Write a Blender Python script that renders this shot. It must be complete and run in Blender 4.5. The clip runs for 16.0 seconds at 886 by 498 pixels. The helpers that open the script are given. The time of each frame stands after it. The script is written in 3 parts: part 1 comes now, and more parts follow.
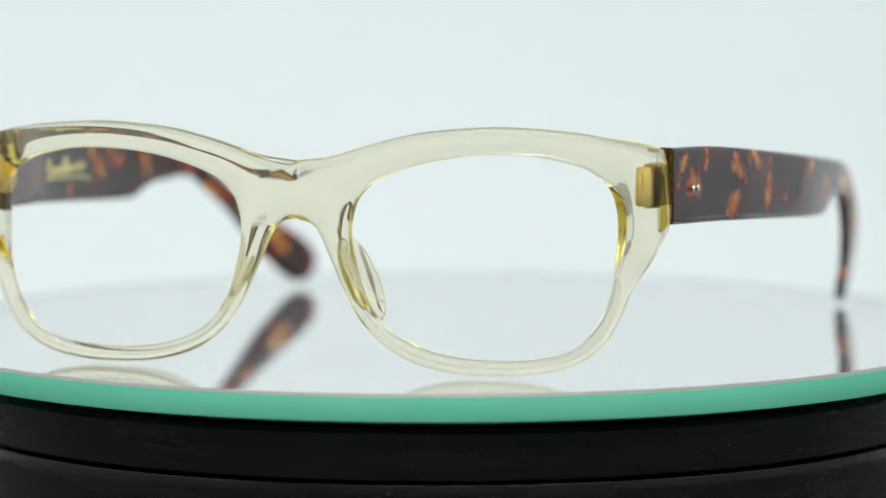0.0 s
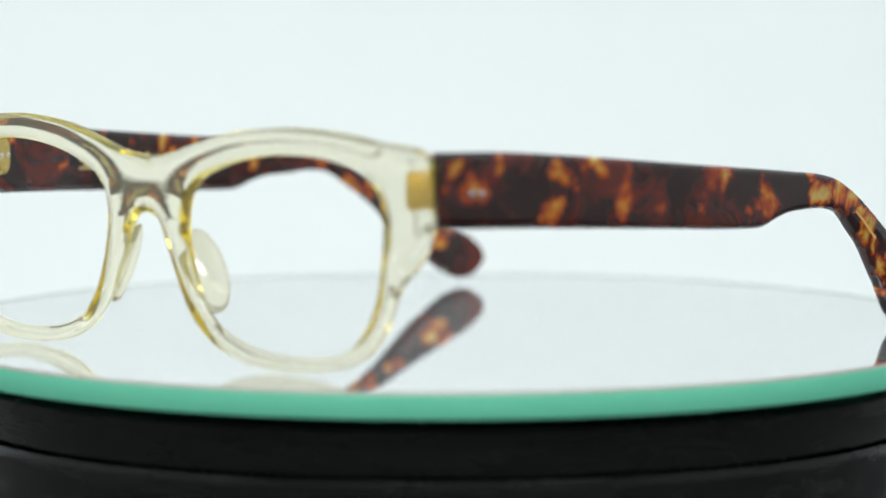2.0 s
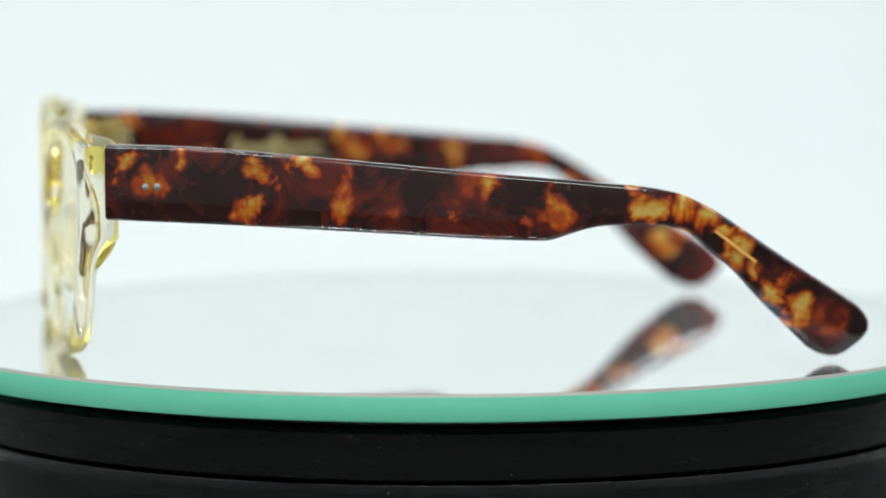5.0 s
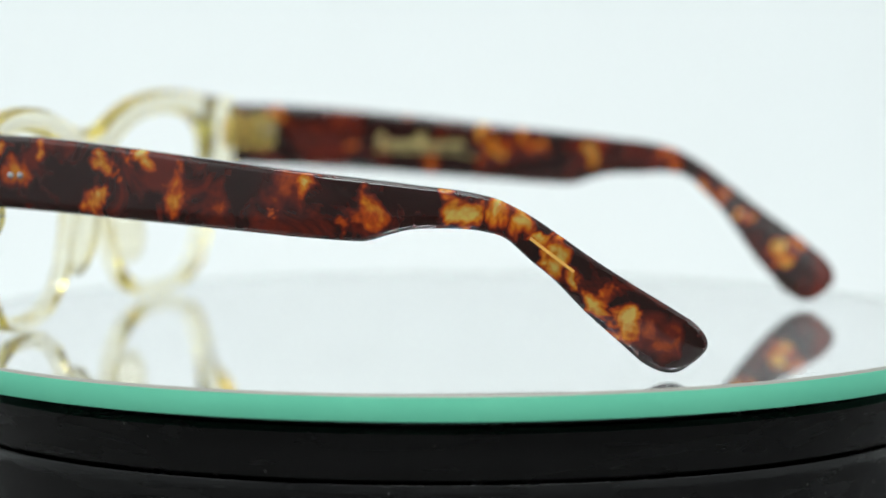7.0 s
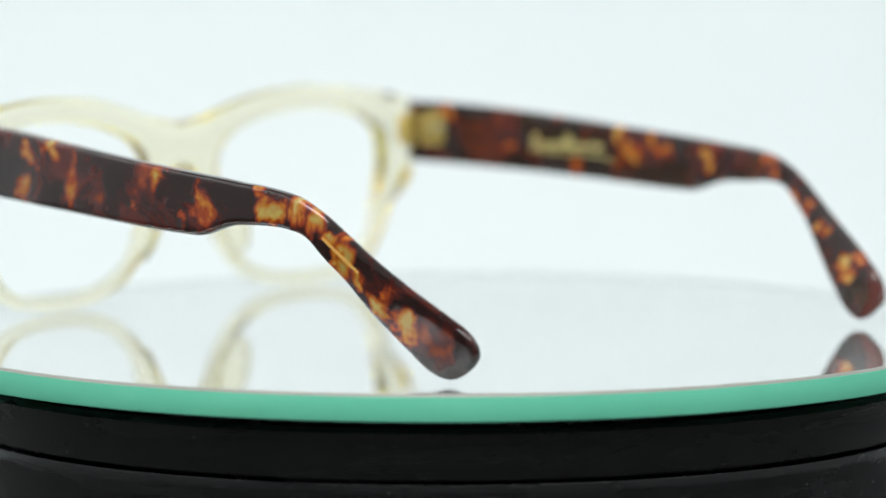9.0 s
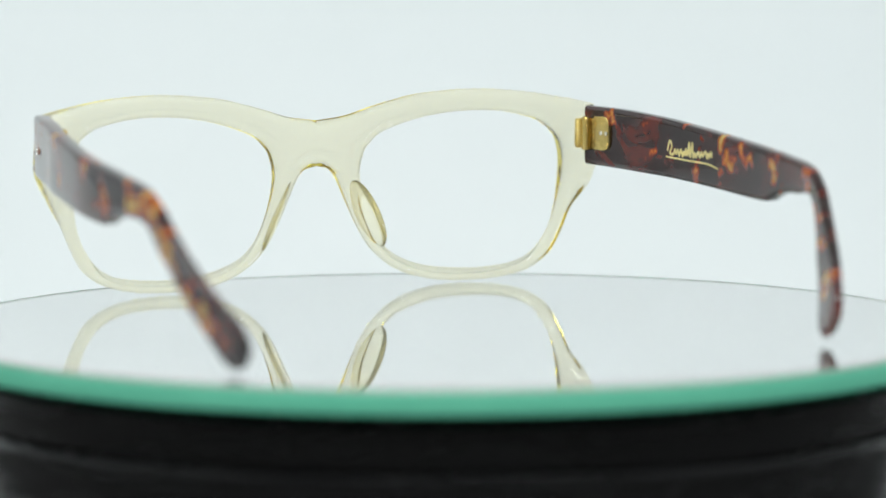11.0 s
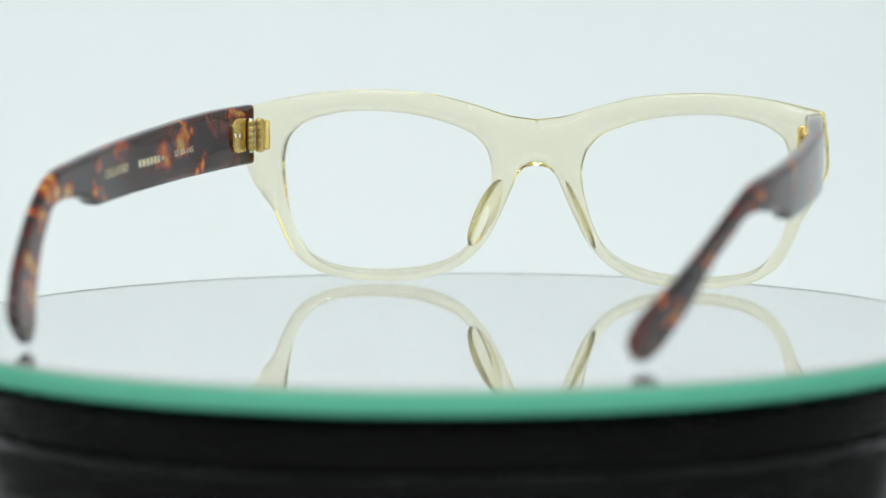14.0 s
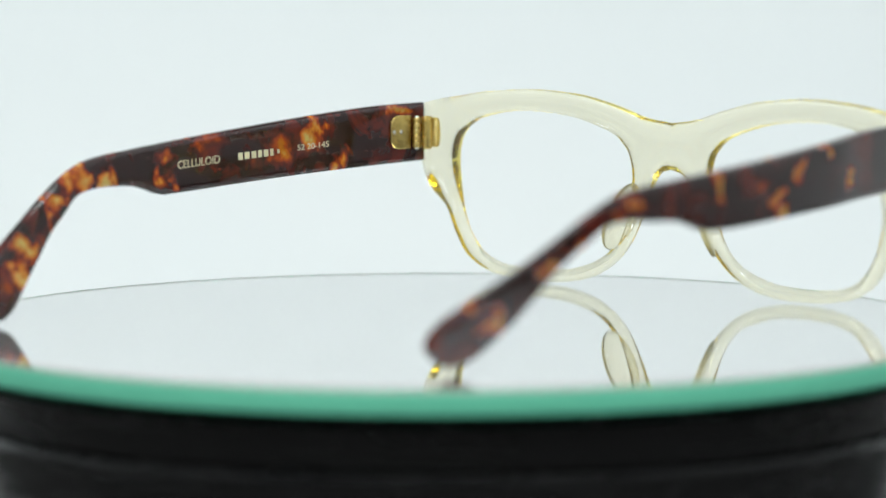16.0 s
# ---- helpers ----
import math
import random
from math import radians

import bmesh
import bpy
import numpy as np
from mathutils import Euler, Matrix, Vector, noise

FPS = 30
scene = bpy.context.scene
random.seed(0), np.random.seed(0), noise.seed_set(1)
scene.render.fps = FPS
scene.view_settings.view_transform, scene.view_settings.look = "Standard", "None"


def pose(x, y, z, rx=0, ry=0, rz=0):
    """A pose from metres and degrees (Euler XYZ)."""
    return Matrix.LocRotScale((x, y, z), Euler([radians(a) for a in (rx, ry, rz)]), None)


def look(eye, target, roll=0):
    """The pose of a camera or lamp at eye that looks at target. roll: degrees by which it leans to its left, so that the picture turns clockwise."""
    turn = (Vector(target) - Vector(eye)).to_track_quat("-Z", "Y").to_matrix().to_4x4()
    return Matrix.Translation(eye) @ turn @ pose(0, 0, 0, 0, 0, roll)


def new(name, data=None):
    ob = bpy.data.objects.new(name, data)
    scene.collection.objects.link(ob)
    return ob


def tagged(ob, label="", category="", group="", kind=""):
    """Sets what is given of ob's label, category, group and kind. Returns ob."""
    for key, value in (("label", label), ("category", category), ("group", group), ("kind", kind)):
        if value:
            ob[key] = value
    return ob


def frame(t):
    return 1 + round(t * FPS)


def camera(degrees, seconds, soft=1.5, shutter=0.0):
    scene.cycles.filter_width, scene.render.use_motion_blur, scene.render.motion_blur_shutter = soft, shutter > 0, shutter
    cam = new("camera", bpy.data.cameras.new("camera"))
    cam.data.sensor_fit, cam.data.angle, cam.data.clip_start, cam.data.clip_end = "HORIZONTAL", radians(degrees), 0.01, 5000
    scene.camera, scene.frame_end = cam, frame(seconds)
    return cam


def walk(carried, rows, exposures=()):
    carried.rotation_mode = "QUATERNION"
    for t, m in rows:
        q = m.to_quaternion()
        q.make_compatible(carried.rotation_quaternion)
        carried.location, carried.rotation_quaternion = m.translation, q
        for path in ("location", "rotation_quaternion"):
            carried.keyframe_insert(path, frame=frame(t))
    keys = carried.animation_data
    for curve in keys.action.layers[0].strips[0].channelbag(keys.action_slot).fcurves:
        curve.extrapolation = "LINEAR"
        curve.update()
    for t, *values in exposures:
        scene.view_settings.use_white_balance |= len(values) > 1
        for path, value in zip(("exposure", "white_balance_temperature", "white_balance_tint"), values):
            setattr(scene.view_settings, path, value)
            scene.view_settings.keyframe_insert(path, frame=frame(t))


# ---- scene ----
# ---- camera and its stand ----
cam = camera(14.43, 16.0, 1.5)
cam.data.dof.use_dof = True
cam.data.dof.aperture_fstop = 9.0
# the focus puller's mark: the lens is focused on it, and it slides along the table's middle line
FOCUS = new("focus_mark", None)
FOCUS.empty_display_size = 0.005
cam.data.dof.focus_object = FOCUS


def stand(back):
    """The camera's pose, drawn back along its view by so many metres."""
    a = radians(5.25)
    eye = Vector((0, -0.750 - back * math.cos(a), 0.0853 + back * math.sin(a)))
    return look(eye, eye + Vector((0, math.cos(a), -math.sin(a))), -0.09)


NEAR, FAR, REST = stand(0.0), stand(0.0255), stand(0.0235)
walk(cam, [(0.0, NEAR), (0.78, NEAR), (0.95, FAR), (1.7, FAR), (2.0, stand(0.009)), (2.3, NEAR), (5.0, NEAR),
           (8.8, NEAR), (10.5, REST), (13.0, REST), (16.0, REST)],
     [(0.0, 0.12), (0.8, 0.13), (1.5, 0.20), (3.0, 0.26), (8.7, 0.27), (10.5, 0.16), (13.0, 0.10), (16.0, 0.16)])

# ---- light: a white shooting tent, a panel lamp, an unseen front fill, wall-glow lamps ----
world = bpy.data.worlds.new("world")
scene.world = world
world.use_nodes = True
world.node_tree.nodes["Background"].inputs["Color"].default_value = (0.85, 0.93, 1.0, 1)
world.node_tree.nodes["Background"].inputs["Strength"].default_value = 0.05


def panel_lamp(name, eye, target, wide, deep, watts, color=(0.926, 0.98, 0.966)):
    data = bpy.data.lights.new(name, "AREA")
    data.shape, data.size, data.size_y, data.energy, data.color = "RECTANGLE", wide, deep, watts, color
    ob = new(name, data)
    ob.matrix_world = look(eye, target)
    return ob


panel_lamp("panel_lamp", (-0.15, -0.04, 0.86), (-0.12, 0.42, 0.05), 0.34, 0.10, 2.12)
# added fill above the camera, brightens the near glass edge, base and polish
panel_lamp("front_fill", (0, -0.66, 0.62), (0, -0.05, 0.0), 0.95, 0.055, 4.8)
# no real panels: these two lamps stand in for the glow of the side cloth
panel_lamp("wall_glow", (-0.59, 0.02, 0.34), (0, 0.02, 0.12), 0.95, 0.50, 1.4)
panel_lamp("wall_glow", (0.59, 0.02, 0.34), (0, 0.02, 0.12), 0.95, 0.50, 1.35, (0.86, 0.95, 1.0))

# ---- materials ----


def material(name, color=(0.8, 0.8, 0.8), rough=0.5, metal=0.0, **more):
    m = bpy.data.materials.new(name)
    m.use_nodes = True
    b = m.node_tree.nodes["Principled BSDF"]
    b.inputs["Base Color"].default_value = (*color, 1)
    b.inputs["Roughness"].default_value = rough
    b.inputs["Metallic"].default_value = metal
    for key, value in more.items():
        b.inputs[key.replace("_", " ")].default_value = value
    return m


def node(m, kind, **values):
    n = m.node_tree.nodes.new(kind)
    for key, value in values.items():
        n.inputs[key.replace("_", " ")].default_value = value
    return n


def wire(m, a, b):
    m.node_tree.links.new(a, b)


def math_node(m, op, a, b=0.0):
    n = m.node_tree.nodes.new("ShaderNodeMath")
    n.operation = op
    for i, v in enumerate((a, b)):
        if isinstance(v, (int, float)):
            n.inputs[i].default_value = v
        else:
            wire(m, v, n.inputs[i])
    return n.outputs[0]


def grained(m, scale, low, high, strength=0.0, distance=0.001, detail=4.0, bump_scale=None):
    """Noise in the colour between low and high, and a fine bump."""
    b = m.node_tree.nodes["Principled BSDF"]
    where = m.node_tree.nodes.new("ShaderNodeTexCoord")
    n = node(m, "ShaderNodeTexNoise", Scale=scale, Detail=detail, Roughness=0.6)
    wire(m, where.outputs["Object"], n.inputs["Vector"])
    ramp = m.node_tree.nodes.new("ShaderNodeValToRGB")
    ramp.color_ramp.elements[0].position, ramp.color_ramp.elements[0].color = 0.3, (*low, 1)
    ramp.color_ramp.elements[1].position, ramp.color_ramp.elements[1].color = 0.7, (*high, 1)
    wire(m, n.outputs["Fac"], ramp.inputs["Fac"])
    wire(m, ramp.outputs["Color"], b.inputs["Base Color"])
    if strength:
        n2 = node(m, "ShaderNodeTexNoise", Scale=bump_scale or scale * 8, Detail=3.0)
        wire(m, where.outputs["Object"], n2.inputs["Vector"])
        bump = node(m, "ShaderNodeBump", Strength=strength, Distance=distance)
        wire(m, n2.outputs["Fac"], bump.inputs["Height"])
        wire(m, bump.outputs["Normal"], b.inputs["Normal"])
    return m


def black_plastic():
    """Glossy black plastic with faint wiping marks and specks of dust."""
    m = material("black_plastic", (0.006, 0.006, 0.006), 0.15, Specular_IOR_Level=0.3)
    b = m.node_tree.nodes["Principled BSDF"]
    where = m.node_tree.nodes.new("ShaderNodeTexCoord")
    flat = m.node_tree.nodes.new("ShaderNodeMapping")
    flat.inputs["Scale"].default_value = (1, 1, 5)
    wire(m, where.outputs["Object"], flat.inputs["Vector"])
    smear = node(m, "ShaderNodeTexNoise", Scale=26.0, Detail=5.0, Roughness=0.6, Distortion=0.6)
    wire(m, flat.outputs[0], smear.inputs["Vector"])
    rough = math_node(m, "ADD", math_node(m, "MULTIPLY", math_node(m, "MAXIMUM", math_node(m, "SUBTRACT", smear.outputs["Fac"], 0.4), 0.0), 1.4), 0.06)
    wire(m, rough, b.inputs["Roughness"])
    dust = m.node_tree.nodes.new("ShaderNodeTexVoronoi")
    dust.inputs["Scale"].default_value = 260.0
    wire(m, where.outputs["Object"], dust.inputs["Vector"])
    rare = node(m, "ShaderNodeTexNoise", Scale=90.0, Detail=2.0)
    wire(m, where.outputs["Object"], rare.inputs["Vector"])
    speck = math_node(m, "MULTIPLY", math_node(m, "LESS_THAN", dust.outputs["Distance"], 0.07), math_node(m, "GREATER_THAN", rare.outputs["Fac"], 0.6))
    tone = node(m, "ShaderNodeMix")
    tone.data_type = "RGBA"
    for socket in tone.inputs:
        if socket.identifier == "A_Color":
            socket.default_value = (0.005, 0.005, 0.0052, 1)
        if socket.identifier == "B_Color":
            socket.default_value = (0.06, 0.06, 0.058, 1)
        if socket.identifier == "Factor_Float":
            wire(m, speck, socket)
    for socket in tone.outputs:
        if socket.identifier == "Result_Color":
            wire(m, socket, b.inputs["Base Color"])
    wave = node(m, "ShaderNodeBump", Strength=0.12, Distance=0.0012)
    wire(m, smear.outputs["Fac"], wave.inputs["Height"])
    wire(m, wave.outputs["Normal"], b.inputs["Normal"])
    return m


PAPER = grained(material("white_paper", rough=0.9), 3.0, (0.83, 0.855, 0.86), (0.86, 0.875, 0.875), 0.05, 0.0005, 4, 400)
CLOTH = grained(material("tent_cloth", rough=0.95), 4.0, (0.80, 0.82, 0.83), (0.84, 0.85, 0.86), 0.1, 0.001, 4, 300)
SCREEN = grained(material("front_cloth", rough=0.95), 4.0, (0.70, 0.71, 0.72), (0.75, 0.76, 0.77), 0.1, 0.001, 4, 300)
STUDIO = grained(material("studio_wall", rough=0.9), 2.0, (0.16, 0.165, 0.17), (0.20, 0.20, 0.20), 0.1, 0.002)
FLOOR = grained(material("studio_floor", rough=0.7), 5.0, (0.08, 0.08, 0.08), (0.12, 0.115, 0.11), 0.1, 0.002)
BLACK = black_plastic()
EDGE = grained(material("green_glass_edge", rough=0.6, Specular_IOR_Level=0.2), 40.0, (0.175, 0.70, 0.47), (0.20, 0.74, 0.50), 0.03, 0.0002, 4, 500)
ARRIS = material("ground_arris", (0.34, 0.33, 0.29), 0.4)
SILVER = material("mirror_silver", (0.985, 0.99, 0.988), 0.008, 1.0)
GOLD = grained(material("gold_metal", rough=0.24, metal=1.0), 900.0, (0.50, 0.36, 0.11), (0.70, 0.52, 0.19), 0.25, 0.0002, 3, 1500)
# the same hinge gold, coloured lighter as if lit inside the acetate
GOLD_LIT = grained(material("lit_gold", rough=0.55, metal=0.7), 700.0, (0.86, 0.64, 0.20), (0.97, 0.80, 0.34), 0.3, 0.0002, 3, 1800)
STEEL = material("bright_steel", (0.75, 0.74, 0.70), 0.2, 1.0)
FOIL = grained(material("gold_foil", rough=0.3, metal=1.0), 2500.0, (0.78, 0.62, 0.22), (0.95, 0.85, 0.45))
PRINT = material("pale_print", (0.13, 0.09, 0.06), 0.5)
WIRE = material("amber_wire", (0.80, 0.42, 0.09), 0.35)
STAMP = material("gilt_stamp", (0.86, 0.80, 0.56), 0.35, 0.8)


def clear_acetate(name, within, glow_share=0.06):
    """Pale yellow acetate: its tint deepens with every bounce inside, so the edges glow golden; the polish outside stays white."""
    m = bpy.data.materials.new(name)
    m.use_nodes = True
    m.node_tree.nodes.remove(m.node_tree.nodes["Principled BSDF"])
    glass = node(m, "ShaderNodeMixShader")
    through_ = node(m, "ShaderNodeBsdfRefraction", Color=(0.996, 0.976, 0.893, 1), Roughness=0.0, IOR=1.48)
    inside = node(m, "ShaderNodeBsdfGlossy", Roughness=0.0)
    fresnel = node(m, "ShaderNodeFresnel", IOR=1.48)
    gloss = m.node_tree.nodes.new("ShaderNodeValToRGB")
    gloss.color_ramp.elements[0].position, gloss.color_ramp.elements[0].color = 0.35, (1, 1, 1, 1)
    gloss.color_ramp.elements[1].position, gloss.color_ramp.elements[1].color = 0.9, within
    wire(m, fresnel.outputs[0], gloss.inputs["Fac"])
    wire(m, gloss.outputs["Color"], inside.inputs["Color"])
    wire(m, fresnel.outputs[0], glass.inputs[0])
    wire(m, through_.outputs[0], glass.inputs[1])
    wire(m, inside.outputs[0], glass.inputs[2])
    where = m.node_tree.nodes.new("ShaderNodeTexCoord")
    n = node(m, "ShaderNodeTexNoise", Scale=90.0, Detail=2.0)
    wire(m, where.outputs["Object"], n.inputs["Vector"])
    bump = node(m, "ShaderNodeBump", Strength=0.05, Distance=0.0006)
    wire(m, n.outputs["Fac"], bump.inputs["Height"])
    for one in (through_, inside, fresnel):
        wire(m, bump.outputs["Normal"], one.inputs["Normal"])
    # pale translucent share lightens dark refractions, for light piped through; the acetate is clean
    soft_glow = node(m, "ShaderNodeBsdfTranslucent", Color=(1.0, 0.93, 0.58, 1))
    whole = node(m, "ShaderNodeMixShader", Fac=glow_share)
    wire(m, glass.outputs[0], whole.inputs[1])
    wire(m, soft_glow.outputs[0], whole.inputs[2])
    wire(m, whole.outputs[0], m.node_tree.nodes["Material Output"].inputs["Surface"])
    return m


def tortoise(name, spots, seed):
    """Dark brown celluloid with amber clouds: spots are (x, y, z, radius) in millimetres, over a finer random cloud."""
    m = material(name, rough=0.5, Specular_IOR_Level=0.0)
    b = m.node_tree.nodes["Principled BSDF"]
    where = m.node_tree.nodes.new("ShaderNodeTexCoord")
    warp = node(m, "ShaderNodeTexNoise", Scale=130.0, Detail=3.0, Roughness=0.55, Distortion=0.3)
    shift = node(m, "ShaderNodeVectorMath")
    shift.operation = "ADD"
    shift.inputs[1].default_value = (seed, seed * 0.7, seed * 0.3)
    wire(m, where.outputs["Object"], shift.inputs[0])
    wire(m, shift.outputs[0], warp.inputs["Vector"])
    centred = m.node_tree.nodes.new("ShaderNodeVectorMath")
    centred.operation = "MULTIPLY_ADD"
    centred.inputs[1].default_value = (0.015, 0.015, 0.015)
    centred.inputs[2].default_value = (-0.0075, -0.0075, -0.0075)
    wire(m, warp.outputs["Color"], centred.inputs[0])
    moved = m.node_tree.nodes.new("ShaderNodeVectorMath")
    moved.operation = "ADD"
    wire(m, where.outputs["Object"], moved.inputs[0])
    wire(m, centred.outputs[0], moved.inputs[1])
    total = 0.0
    for x, y, z, r, gain in spots:
        d = m.node_tree.nodes.new("ShaderNodeVectorMath")
        d.operation = "DISTANCE"
        d.inputs[1].default_value = (x / 1000, y / 1000, z / 1000)
        wire(m, moved.outputs[0], d.inputs[0])
        s = math_node(m, "MULTIPLY", math_node(m, "SUBTRACT", 1.0, math_node(m, "DIVIDE", d.outputs["Value"], r / 1000 * 1.18)), gain)
        total = s if total == 0.0 else math_node(m, "MAXIMUM", total, s)
    cloud = node(m, "ShaderNodeTexNoise", Scale=70.0, Detail=5.0, Roughness=0.62, Distortion=1.2)
    wire(m, shift.outputs[0], cloud.inputs["Vector"])
    soft = math_node(m, "MINIMUM", math_node(m, "MULTIPLY", math_node(m, "SUBTRACT", cloud.outputs["Fac"], 0.47), 1.5), 0.20)
    fine = node(m, "ShaderNodeTexNoise", Scale=240.0, Detail=3.0, Roughness=0.5, Distortion=0.8)
    wire(m, shift.outputs[0], fine.inputs["Vector"])
    ripple = math_node(m, "MULTIPLY", math_node(m, "SUBTRACT", fine.outputs["Fac"], 0.5), 1.1)
    core = math_node(m, "MULTIPLY", math_node(m, "MAXIMUM", total, 0.0), math_node(m, "ADD", ripple, 1.12))
    amount = math_node(m, "ADD", math_node(m, "MAXIMUM", core, soft), math_node(m, "MULTIPLY", ripple, 0.10))
    ramp = m.node_tree.nodes.new("ShaderNodeValToRGB")
    e = ramp.color_ramp.elements
    e[0].position, e[0].color = 0.0, (0.015, 0.004, 0.003, 1)
    e[1].position, e[1].color = 1.0, (1.0, 0.78, 0.19, 1)
    for p, c in ((0.10, (0.042, 0.007, 0.005, 1)), (0.22, (0.125, 0.013, 0.006, 1)), (0.40, (0.52, 0.075, 0.007, 1)), (0.64, (0.90, 0.34, 0.022, 1))):
        e.new(p).color = c
    wire(m, amount, ramp.inputs["Fac"])
    wire(m, ramp.outputs["Color"], b.inputs["Base Color"])
    glow = m.node_tree.nodes.new("ShaderNodeBsdfTranslucent")
    wire(m, ramp.outputs["Color"], glow.inputs["Color"])
    mix = node(m, "ShaderNodeMixShader")
    share = math_node(m, "MINIMUM", math_node(m, "MAXIMUM", math_node(m, "MULTIPLY", amount, 1.0), 0.0), 0.62)
    wire(m, share, mix.inputs[0])
    wire(m, b.outputs[0], mix.inputs[1])
    wire(m, glow.outputs[0], mix.inputs[2])
    polish = node(m, "ShaderNodeBsdfGlossy", Color=(1, 1, 1, 1), Roughness=0.05)
    fresnel = node(m, "ShaderNodeFresnel", IOR=1.5)
    whole = m.node_tree.nodes.new("ShaderNodeMixShader")
    wire(m, fresnel.outputs[0], whole.inputs[0])
    wire(m, mix.outputs[0], whole.inputs[1])
    wire(m, polish.outputs[0], whole.inputs[2])
    wire(m, whole.outputs[0], m.node_tree.nodes["Material Output"].inputs["Surface"])
    return m


CLEAR = clear_acetate("champagne_acetate", (1.0, 0.88, 0.25, 1))
# the pads get a larger lightening share, so they look lit
PALE = clear_acetate("pale_pad_acetate", (1.0, 0.98, 0.88, 1), 0.11)
COVER = material("cover_glass", (1.0, 1.0, 1.0), 0.0, 0.0, IOR=1.08, Transmission_Weight=0.955)

# ---- helpers for meshes ----


def part(name, bm, mat, parent=None, label="", smooth=40):
    """One mesh object from a bmesh, under its thing or part."""
    bmesh.ops.recalc_face_normals(bm, faces=bm.faces)
    for f in bm.faces:
        f.smooth = smooth > 0
    for e in bm.edges:
        if len(e.link_faces) == 2 and e.calc_face_angle(0) > radians(smooth):
            e.smooth = False
    data = bpy.data.meshes.new(name)
    bm.to_mesh(data)
    bm.free()
    for one in mat if isinstance(mat, (list, tuple)) else [mat]:
        data.materials.append(one)
    ob = new(name, data)
    if parent:
        ob.parent = parent
    if label:
        tagged(ob, label)
    return ob


def spline(points, steps=8):
    """A smooth curve through the points (Catmull-Rom)."""
    p = [Vector(q) for q in points]
    p = [2 * p[0] - p[1]] + p + [2 * p[-1] - p[-2]]
    out = []
    for i in range(1, len(p) - 2):
        a, b, c, d = p[i - 1:i + 3]
        for k in range(steps):
            t = k / steps
            out.append(0.5 * (2 * b + (c - a) * t + (2 * a - 5 * b + 4 * c - d) * t * t + (3 * b - a - 3 * c + d) * t ** 3))
    return out + [p[-2]]


def loft(rings, cap=True):
    """A closed tube over rings of equal count."""
    bm = bmesh.new()
    rows = [[bm.verts.new(v) for v in r] for r in rings]
    for a, b in zip(rows, rows[1:]):
        for i in range(len(a)):
            j = (i + 1) % len(a)
            bm.faces.new((a[i], a[j], b[j], b[i]))
    if cap:
        bm.faces.new(rows[0])
        bm.faces.new(rows[-1])
    return bm


def turned(profile, count=192):
    """A body of revolution about z from (radius, height) pairs, open at its ends."""
    bm = bmesh.new()
    rows = [[bm.verts.new((r * math.cos(2 * math.pi * i / count), r * math.sin(2 * math.pi * i / count), z))
             for i in range(count)] for r, z in profile]
    for a, b in zip(rows, rows[1:]):
        for i in range(count):
            j = (i + 1) % count
            bm.faces.new((a[i], a[j], b[j], b[i]))
    bm.faces.new(rows[0])
    bm.faces.new(rows[-1])
    return bm


def block(size, centre=(0, 0, 0), bevel=0.0, segments=2, turn=None):
    bm = bmesh.new()
    bmesh.ops.create_cube(bm, size=1)
    bmesh.ops.scale(bm, vec=size, verts=bm.verts)
    if bevel:
        bmesh.ops.bevel(bm, geom=bm.edges[:], offset=bevel, segments=segments, affect="EDGES", profile=0.5)
    if turn:
        bmesh.ops.transform(bm, matrix=turn, verts=bm.verts)
    bmesh.ops.translate(bm, vec=centre, verts=bm.verts)
    return bm


def rod(radius, length, matrix, count=16, bevel=0.0):
    bm = bmesh.new()
    bmesh.ops.create_cone(bm, cap_ends=True, segments=count, radius1=radius, radius2=radius, depth=length)
    if bevel:
        rim = [e for e in bm.edges if len(e.link_faces) == 2 and e.calc_face_angle(0) > 1]
        bmesh.ops.bevel(bm, geom=rim, offset=bevel, segments=2, affect="EDGES", profile=0.5)
    bmesh.ops.transform(bm, matrix=matrix, verts=bm.verts)
    return bm


# ---- the tent and the studio round it ----
TABLE_Z = -0.075


def backdrop():
    """A seamless sheet of white paper: flat under the stand, curving up behind it."""
    side = [(0.14, 0.0), (0.20, 0.0), (0.27, 0.0), (0.34, 0.0)]
    for k in range(1, 17):
        a = k / 16 * math.pi / 2
        side.append((0.34 + 0.56 * math.sin(a), 0.56 - 0.56 * math.cos(a)))
    side += [(0.90, 0.75), (0.90, 0.92)]
    outer = [(y + 0.002 * (i > 3), z - 0.002) for i, (y, z) in enumerate(side)]
    rings = []
    for x in np.linspace(-0.60, 0.60, 9):
        rings.append([(x, y, TABLE_Z + z) for y, z in side] + [(x, y, TABLE_Z + z) for y, z in reversed(outer)])
    tagged(part("backdrop", loft(rings), PAPER), "seamless white paper sweep behind the turntable", "backdrop", kind="structure")


